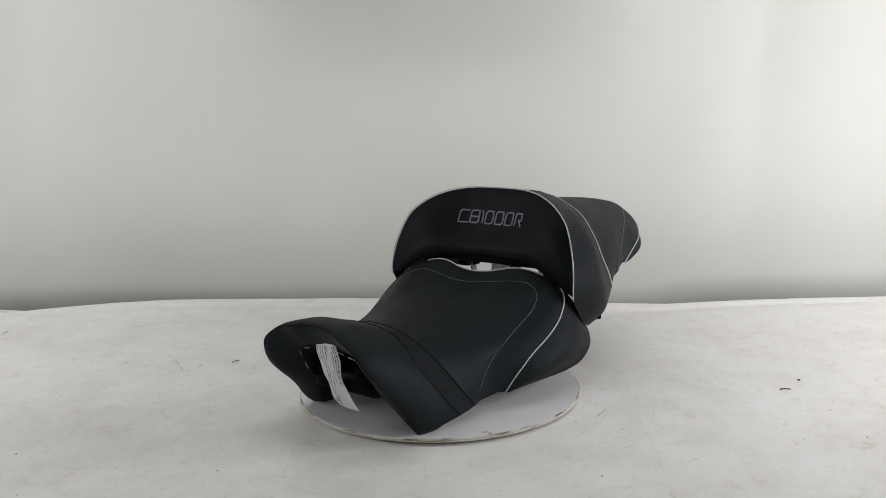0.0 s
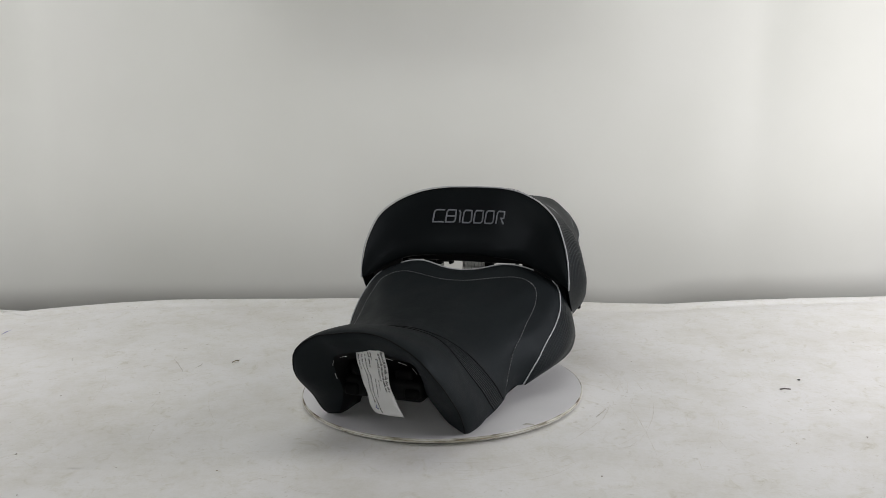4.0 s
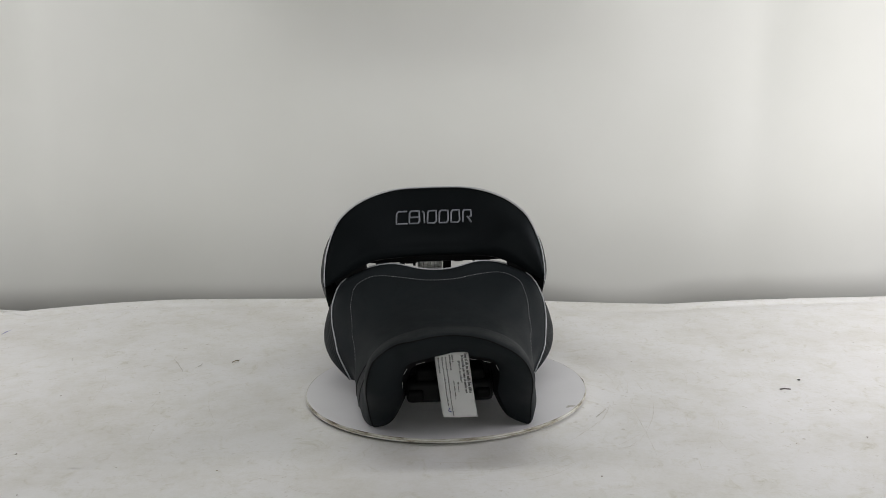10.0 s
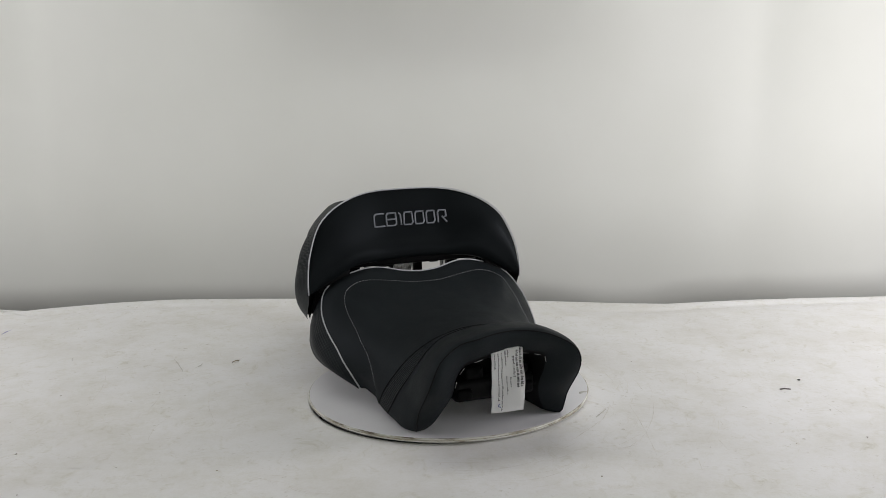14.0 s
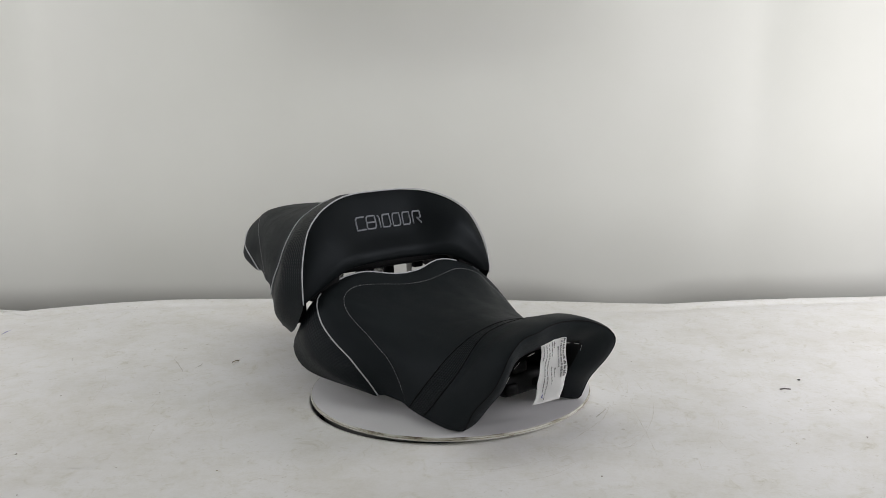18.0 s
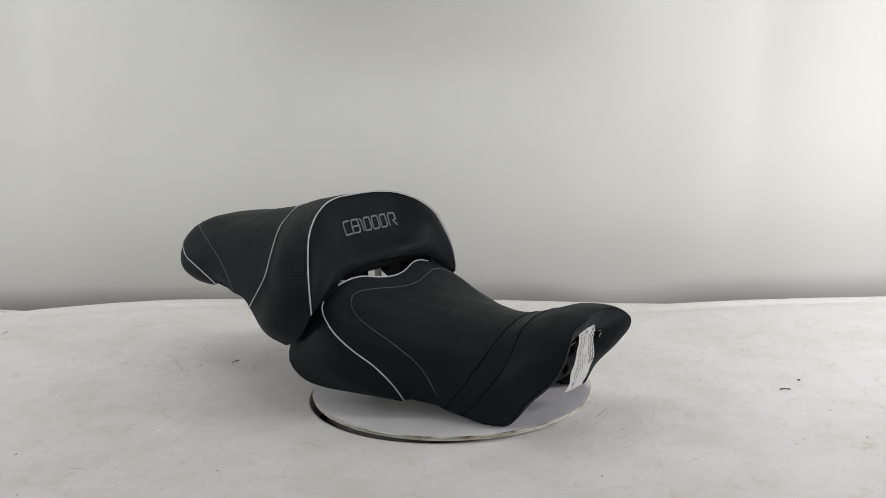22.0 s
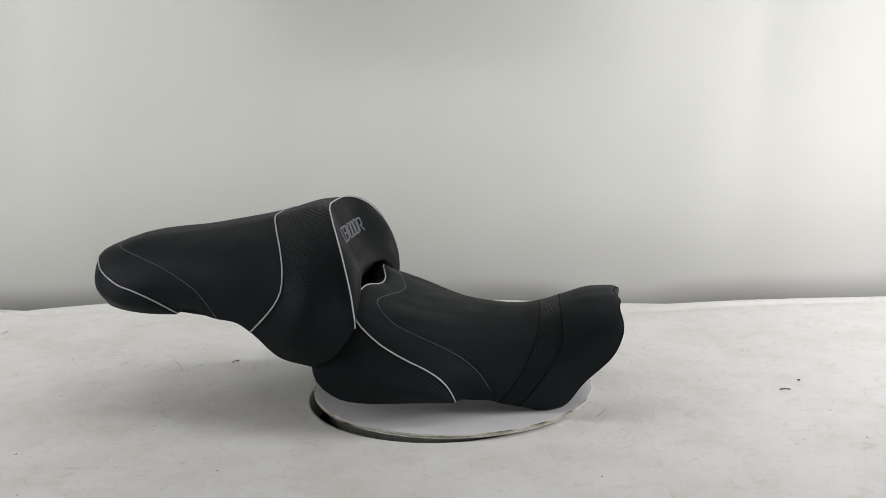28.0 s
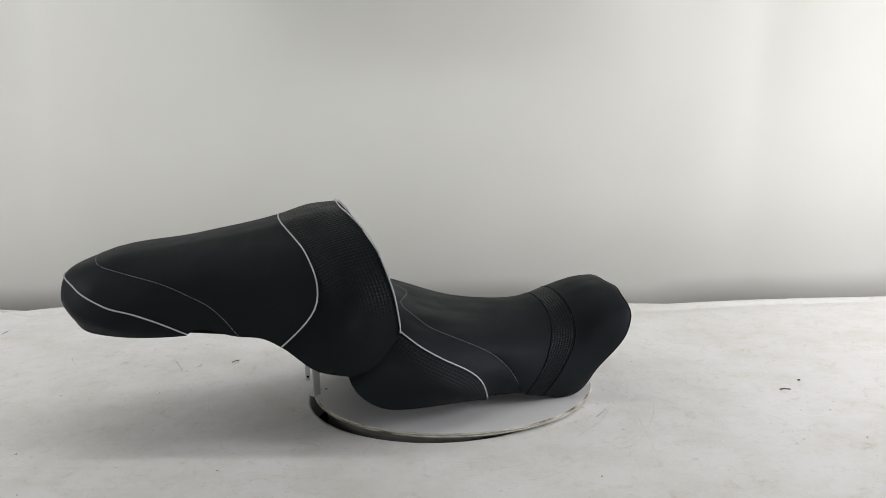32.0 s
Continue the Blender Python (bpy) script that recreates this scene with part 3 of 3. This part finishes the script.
panel("side_cover", rider_rows, 8 * ST, 10 * ST, EMBOSSED_SIDE, RIDER, "embossed black vinyl rear side cover")


def along(rows, normals, i, lift, j0=0, j1=None):
    j1 = rows.shape[1] if j1 is None else j1
    return rows[i, j0:j1] + normals[i, j0:j1] * lift


part("piping", tube(along(rider_rows, rider_n, 8 * ST, 0.0008), 0.00100), PIPING, RIDER, "silver-grey piping cord")
for i in (2 * ST, 4 * ST, 5 * ST):
    part("seam", tube(along(rider_rows, rider_n, i, 0.0000), 0.0009, 6), SEAM, RIDER)
part("stitching", dashes(along(rider_rows, rider_n, 7 * ST, 0.0001), rider_n[7 * ST], 0.0033, 0.0020, 0.00034), THREAD, RIDER, "pale grey top-stitching")


def pan_rows(rows, picks, rise, shrink=0.97, flat=3.0):
    """The underside pan, spanned between the lower ends of the hoops."""
    out = []
    for i, up in zip(picks, rise):
        a, b = rows[i, 0], rows[i, -1]
        line = []
        for t in np.linspace(0, 1, 25):
            q = a + (b - a) * t
            s = 2 * t - 1
            q = q + np.array([0, 0, up * (1 - abs(s) ** flat) + 0.002])
            q[0] = MID + (q[0] - MID) * shrink
            line.append(q)
        out.append(line)
    return np.array(out)


part("base_pan", grid_mesh(pan_rows(rider_rows, [4 * ST, 5 * ST, 8 * ST, 9 * ST, 10 * ST], [.050, .045, .04, .035, .03])), PLASTIC, RIDER, "black plastic base pan")
base = box(MID - .054, MID + .052, -.197, -.166, .0425, .070, .006)
part("base_block", base, PLASTIC, RIDER, "black moulded plastic base")
part("base_wall", box(MID - .060, MID + .060, -.168, -.135, .062, .098, .005), PLASTIC, RIDER, "black moulded plastic wall")
for x, z, w, h in ((-.043, .053, .010, .008), (.039, .054, .010, .007), (-.030, .080, .012, .008), (.030, .079, .012, .007), (.0, .055, .008, .006)):
    part("boss", box(MID + x - w, MID + x + w, -.201, -.165, z - h, z + h, .0040), PLASTIC_SHADED, RIDER, "black moulded boss, coloured darker for the shade in the nose")
for sx in (-1, 1):
    part("rib", box(MID + sx * .057 - .006, MID + sx * .057 + .006, -.190, -.14, .050, .085, .004), PLASTIC_SHADED, RIDER)
    part("foot", ring_disc(MID + sx * .055, .07, [(.010, 0.0), (.013, .003), (.013, .06)], 20), PLASTIC, RIDER, "black rubber foot")
    part("foot", ring_disc(MID + sx * .06, -.02, [(.010, 0.0), (.013, .003), (.013, .08)], 20), PLASTIC, RIDER, "black rubber foot")
for j in (-15, -11, -7, 3, 6, 9):
    q = [rider_rows[ST, HALF + j] * (1 - u) + rider_rows[ST, HALF + j + 2] * u + np.array([0, -0.0012, -0.0035]) for u in (0.0, 0.45, 0.9)]
    part("staple", tube(q, 0.00030, 5), STAPLE, RIDER)


def build_tag(parent, corners, curl, bars, name, label):
    """A paper tag between four corners (top a, top b, low a, low b), bowed, with printed bars."""
    ta, tb, la, lb = (Vector(c) for c in corners)
    nrm = (tb - ta).cross(la - ta).normalized()
    if nrm.y > 0:
        nrm = -nrm

    def at(s, t, lift=0.0):
        q = (ta * (1 - s) + tb * s) * (1 - t) + (la * (1 - s) + lb * s) * t
        bow = curl * math.sin(math.pi * t) + 0.0014 * math.sin(9 * t + 3 * s) + 0.0009 * math.sin(17 * t - 6 * s)
        return q + nrm * (bow + lift)
    front = [[at(s, t) for s in np.linspace(0, 1, 7)] for t in np.linspace(0, 1, 19)]
    bm = grid_mesh(front)
    bmesh.ops.solidify(bm, geom=bm.faces[:], thickness=0.0003)
    tag = part(name, bm, PAPER, parent, label)
    ink = bmesh.new()
    for s0, s1, t0, t1 in bars:
        k = max(2, int((t1 - t0) * 20))
        for a, b in zip(np.linspace(t0, t1, k), np.linspace(t0, t1, k)[1:]):
            ink.faces.new([ink.verts.new(at(s, t, 0.0005)) for s, t in ((s0, a), (s1, a), (s1, b), (s0, b))])
    part("printing", ink, INK, tag, "dark printed lines")
    return tag, at


random.seed(5)
bars = []


def text_row(s0, s1, t0, t1):
    """Bars the size of letters, in runs the size of words."""
    t = t0
    while t < t1 - 0.012:
        for k in range(random.randint(3, 8)):
            w = random.uniform(0.005, 0.0095)
            if t + w < t1:
                d = random.choice((0.0, 0.3, 0.3, 0.4)) * (s1 - s0)
                bars.append((s0, s1 - d, t, t + w))
            t += w + 0.0036
        t += 0.012


text_row(.870, .960, .02, .57)
text_row(.765, .848, .04, .57)
text_row(.495, .55, .03, .13)
text_row(.415, .47, .03, .23)
text_row(.565, .605, .42, .56)
text_row(.450, .490, .40, .66)
text_row(.300, .342, .05, .97)
text_row(.195, .235, .05, .78)
text_row(.080, .120, .05, .27)
TAG, tag_at = build_tag(RIDER, [(-.0228, -.2252, .1140), (.0164, -.2298, .1182), (-.0125, -.1990, .0250), (.0290, -.2072, .0259)], .006, bars,
                        "paper_tag", "creased white printed paper tag stapled under the nose")
tick = bmesh.new()
tube([tag_at(.23, .81, .0007), tag_at(.19, .85, .0007), tag_at(.27, .875, .0007)], .0005, 5, tick)
part("pen_tick", tick, PEN, TAG, "blue pen tick")


def printed_words(words, s0, s1, t0, t1, at, parent):
    """Words set along a tag, their tops towards its far edge."""
    curve = bpy.data.curves.new("words", "FONT")
    curve.body = words
    curve.resolution_u = 2
    curve.offset = 0.014
    holder = bpy.data.objects.new("words", curve)
    scene.collection.objects.link(holder)
    me = holder.to_mesh()
    xs = [v.co.x for v in me.vertices]
    ys = [v.co.y for v in me.vertices]
    bm = bmesh.new()
    bm.from_mesh(me)
    for v in bm.verts:
        u = (v.co.x - min(xs)) / (max(xs) - min(xs))
        w = (v.co.y - min(ys)) / (max(ys) - min(ys))
        v.co = at(s0 + (s1 - s0) * w, t0 + (t1 - t0) * u, 0.0005)
    holder.to_mesh_clear()
    bpy.data.objects.remove(holder)
    bpy.data.curves.remove(curve)
    return part("printed_words", bm, INK, parent, "dark printed words")


printed_words("grand confort", .64, .735, .12, .42, tag_at, TAG)

# ---------------------------------------------------------------- passenger seat
PILLION = new("passenger_seat")
tagged(PILLION, "black vinyl motorcycle passenger seat with padded front, grey piping and embroidery", "motorcycle seat")

P_FACE = [(0, .146, .2706), (.045, .1455, .2697), (.072, .1405, .2662), (.096, .1325, .2590), (.119, .1235, .2475), (.141, .1125, .228), (.154, .1035, .201), (.162, .0965, .174),
          (.165, .0925, .145), (.165, .092, .128), (.165, .107, .105), (.163, .126, .087), (.157, .150, .0765)]
P_BULGE = [(0, .180, .2680), (.060, .178, .2650), (.100, .172, .2490), (.128, .162, .234), (.153, .153, .210), (.168, .147, .185), (.175, .143, .160),
           (.1785, .148, .135), (.176, .160, .114), (.170, .175, .098), (.158, .191, .087)]
P_BAND = [(0, .224, .2560), (.055, .2205, .2535), (.095, .207, .2400), (.118, .1975, .2285), (.137, .1895, .210), (.1495, .1855, .1925), (.157, .187, .172),
          (.160, .196, .155), (.1575, .212, .137), (.151, .232, .118)]
P_MID = [(0, .335, .2370), (.050, .330, .2340), (.088, .310, .2245), (.112, .294, .210), (.130, .277, .192), (.140, .262, .175), (.145, .253, .158),
         (.146, .249, .143), (.143, .253, .128)]
P_STITCH = [(0, .456, .2185), (.035, .453, .2170), (.058, .444, .2130), (.081, .410, .205), (.102, .370, .195), (.114, .342, .183), (.1252, .315, .169),
            (.1315, .297, .152), (.1360, .281, .1310)]
P_TAIL = [(0, .497, .197), (.030, .492, .196), (.055, .480, .1915), (.078, .464, .182), (.098, .434, .1685), (.109, .406, .162), (.114, .375, .150),
          (.117, .342, .134)]
P_TAIL_LOW = [(0, .503, .168), (.040, .496, .168), (.075, .476, .158), (.100, .440, .147), (.110, .400, .140), (.1145, .360, .1355), (.117, .343, .133)]
P_UNDER = [(0, .486, .137), (.040, .480, .137), (.072, .461, .134), (.093, .425, .131), (.105, .388, .130), (.112, .355, .131), (.1165, .3428, .1325)]


def skew(half, d, w):
    """The half hoop with its flank moved by d along the seat and by w outward."""
    return [(x + w * min(1.0, x / .15), y + d * min(1.0, x / .12), z) for x, y, z in half]


face_hoop = hoop(skew(P_FACE, .0, .0055), skew(P_FACE, -.0025, 0.0))
pil_rows = loft([face_hoop] + [hoop(skew(P_BULGE, 0.0, .0025), P_BULGE)] + [hoop(h) for h in ( P_BAND, P_MID, P_STITCH, P_TAIL, P_TAIL_LOW, P_UNDER)], ST)
pil_n = row_normals(pil_rows)
if pil_n[3 * ST, HALF][2] < 0:
    pil_n = -pil_n
panel("band_cover", pil_rows, 0, 2 * ST, EMBOSSED, PILLION, "embossed black vinyl band")
panel("seat_cover", pil_rows, 2 * ST, 5 * ST, VINYL, PILLION)
panel("tail_cover", pil_rows, 5 * ST, 7 * ST, VINYL, PILLION, "smooth black vinyl tail cover")
part("piping", tube(along(pil_rows, pil_n, 2 * ST, 0.0008), 0.00100), PIPING, PILLION, "silver-grey piping cord")
part("piping", tube(along(pil_rows, pil_n, 5 * ST, 0.0008), 0.00100), PIPING, PILLION, "silver-grey piping cord")
part("stitching", dashes(along(pil_rows, pil_n, 4 * ST, 0.0001), pil_n[4 * ST], 0.0033, 0.0020, 0.00032), THREAD, PILLION, "pale grey top-stitching")

# padded front between the piping and its lower edge
low_half = [(0, .106, .172), (.050, .104, .1705), (.088, .098, .1675), (.114, .0945, .1575), (.140, .093, .143), (.163, .0925, .130)]
end = int(np.argmin(np.linalg.norm(face_hoop[HALF:] - np.array([.165 + MID, .0895, .128]), axis=1)))
upper = face_hoop[HALF - end:HALF + end + 1]
lo = spline(h_fix(low_half), end + 1)
lower = np.vstack([(lo[::-1] * np.array([-1.03, 1, 1]))[:-1], lo]) + np.array([MID, 0, 0])
FACE_OUT = Vector((0, -0.915, 0.40)).normalized()


def face_at(s, t, lift=0.0):
    """s: 0 to 1 across, t: 0 at the piping to 1 at the lower edge."""
    j = s * (len(upper) - 1)
    k = min(int(j), len(upper) - 2)
    u = upper[k] + (upper[k + 1] - upper[k]) * (j - k)
    l = lower[k] + (lower[k + 1] - lower[k]) * (j - k)
    side = math.sin(math.pi * s) ** 0.5
    flank = min(1.0, max(0.0, (abs(s - 0.5) - 0.09) / 0.18))
    flank = flank * flank * (3 - 2 * flank)
    puff = (0.0160 if s > 0.5 else 0.0085) * flank * math.sin(math.pi * min(1, t ** 0.95)) ** 1.15 * side
    puff += 0.0045 * side * math.exp(-((t - 0.86) / 0.12) ** 2) * min(1, (1 - t) / 0.06)
    puff -= 0.0015 * (1 - flank) * math.sin(math.pi * t) ** 2
    puff += 0.0004 * min(1, t / 0.08) * min(1, (1 - t) / 0.06) * side
    wide = (0.0030 if s > 0.5 else -0.0045) * flank * math.sin(math.pi * min(1, t ** 0.75)) ** 1.3
    return Vector(u + (l - u) * t) + FACE_OUT * (puff + lift) + Vector((wide, 0, 0))


tt = np.concatenate([np.linspace(0, 0.2, 7), np.linspace(0.27, 0.75, 7), np.linspace(0.8, 1, 7)])
face_rows = [[face_at(s, t) for s in np.linspace(0, 1, 61)] for t in tt]
for back, drop in ((0.010, 0.004), (0.030, 0.003), (0.055, -0.004)):
    face_rows.append([face_at(s, 1.0) + Vector((0, back, -drop * math.sin(math.pi * s))) for s in np.linspace(0, 1, 61)])
part("front_cover", grid_mesh(face_rows), VINYL_FRONT_DIM, PILLION, "padded black vinyl front cover")
part("piping", tube([Vector(q) + FACE_OUT * 0.0016 + Vector(m) * 0.0010 for q, m in zip(upper, pil_n[0, HALF - end:HALF + end + 1])], 0.00100), PIPING, PILLION, "silver-grey piping cord")
part("base_pan", grid_mesh(pan_rows(pil_rows, [0, ST, 2 * ST, 3 * ST, 4 * ST, 5 * ST, 6 * ST, 7 * ST], [.100, .088, .060, .045, .03, .02, .01, .004], 0.985, 9.0)),
     PLASTIC, PILLION, "black plastic base pan")

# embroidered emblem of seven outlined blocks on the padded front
def emblem_point(x, z, lift):
    """A point of the padded front at that x and height."""
    s = 0.5
    for _ in range(9):
        t0, t1 = 0.0, 1.0
        for _ in range(18):
            tm = (t0 + t1) / 2
            if face_at(s, tm).z > z:
                t0 = tm
            else:
                t1 = tm
        q = face_at(s, t0, lift)
        s += (x - q.x) / 0.42
    return face_at(s, t0, lift)


def strokes(lines, width):
    bm = bmesh.new()
    for line in lines:
        pts = []
        for (xa, za), (xb, zb) in zip(line, line[1:]):
            for k in range(4):
                pts.append((xa + (xb - xa) * k / 4, za + (zb - za) * k / 4))
        pts.append(line[-1])
        tube([emblem_point(x + MID, z, 0.0004) for x, z in pts], width, 6, bm)
    return bm


EMBLEM_Z0, EMBLEM_Z1 = .2180, .2362


def block(x0, x1, kind):
    a, b, m = EMBLEM_Z0, EMBLEM_Z1, (EMBLEM_Z0 + EMBLEM_Z1) / 2
    c = 0.003
    ring = [(x0, a + c), (x0 + 0.001, b - c), (x0 + c, b), (x1, b), (x1, a + c), (x1 - c, a), (x0, a), (x0, a + c)]
    if kind == "open":
        return [[(x1, b), (x0 + c, b), (x0, b - c), (x0 - 0.001, a), (x1, a)]]
    if kind == "barred":
        return [ring, [(x0, m), (x1, m)]]
    if kind == "bar":
        return [[(x0, b), (x1, b - c), (x1, a)]]
    if kind == "arch":
        return [[(x0, a), (x0 + 0.001, b - c), (x0 + c, b), (x1, b), (x1, m), (x1 - c, m - 0.001)], [(x1 - 2 * c, m), (x1, a)]]
    return [ring]


for x0, x1, kind in ((-.0590, -.0415, "open"), (-.0385, -.0215, "barred"), (-.0165, -.0135, "bar"), (-.0085, .0065, "ring"), (.0110, .0260, "ring"),
                     (.0305, .0450, "ring"), (.0500, .0640, "arch")):
    part("embroidered_block", strokes(block(x0 * 0.94 - 0.0030, x1 * 0.94 - 0.0030, kind), 0.00135), EMBROIDERY, PILLION, "raised grey embroidery")

# fittings under the passenger seat
part("base_lip", box(MID - .104, MID + .104, .113, .130, .1590, .180, .004), PLASTIC, PILLION, "black plastic lip of the base pan")
for x, w, low in ((-.084, .0105, .138), (-.052, .0042, .150), (-.0385, .0095, .1545), (-.033, .002, .151), (.020, .0065, .130), (.036, .008, .1555), (.049, .006, .1575), (.0815, .0090, .138),
                  (-.131, .0240, .130), (.130, .0200, .130)):
    back = .030 if abs(x) < .03 else -.028 if abs(x) > .1 else .040 if abs(x) > .08 else 0.0
    part("lug", box(MID + x - w, MID + x + w, .125 + back, .140 + back, low, .180, min(.0025, w * .5)), PLASTIC, PILLION)
for sx in (-1, 1):
    # Added black plate behind the side gap, so that no bright table shows through.
    part("gap_blind", box(MID + sx * .145 - .020, MID + sx * .145 + .020, .168, .174, .082, .165, .002), PLASTIC, PILLION, "added black plate that darkens the side gap")
    hook = box(-.0014, .0014, -.0065, .0065, .100, .172, .0010)
    box(-.0014, .0014, -.0065, .0200, .158, .172, .0010, hook)
    bmesh.ops.translate(hook, vec=(MID + sx * .064, .168, 0), verts=hook.verts)
    part("hinge_strap", hook, BRACKET, PILLION, "pale metal strap under the pan")
random.seed(9)
bars = []
for k in range(6):
    text_row(.08 + k * .15, .10 + k * .15, .34, random.uniform(.70, .95))
build_tag(PILLION, [(-.0296, .165, .166), (.0100, .167, .166), (-.0300, .168, .131), (.0090, .170, .131)], .002, bars, "paper_label", "white printed paper label")
post = box(-.0015, .0015, -.0058, .0058, 0.0, .17, .0008)
box(-.0015, .012, -.0058, .0058, 0.0, .0022, .0008, post)
bmesh.ops.rotate(post, cent=(0, 0, 0), matrix=Matrix.Rotation(radians(36), 3, "Z"), verts=post.verts)
bmesh.ops.translate(post, vec=(-.003, .184, 0), verts=post.verts)
part("support_post", post, BRACKET, PILLION, "flat grey metal support post")
tab = box(-.005, -.002, .1925, .1985, .024, .17, .001)
part("support_tab", tab, BRACKET, PILLION, "grey metal tab with a bolt hole")
hole_cap = ring_disc(0, 0, [(.0016, -.0004), (.0016, .0004)], 14)
bmesh.ops.rotate(hole_cap, cent=(0, 0, 0), matrix=Matrix.Rotation(radians(90), 3, "Y"), verts=hole_cap.verts)
bmesh.ops.translate(hole_cap, vec=(-.0052, .1955, .030), verts=hole_cap.verts)
part("bolt_hole", hole_cap, SEAM, PILLION)

# ---------------------------------------------------------------- turning


def motions():
    rows = [(t, pose(0, 0, 0, 0, 0, a)) for t, a in TURN]
    for thing in (PLATE, RIDER, PILLION):
        walk(thing, rows)


motions()
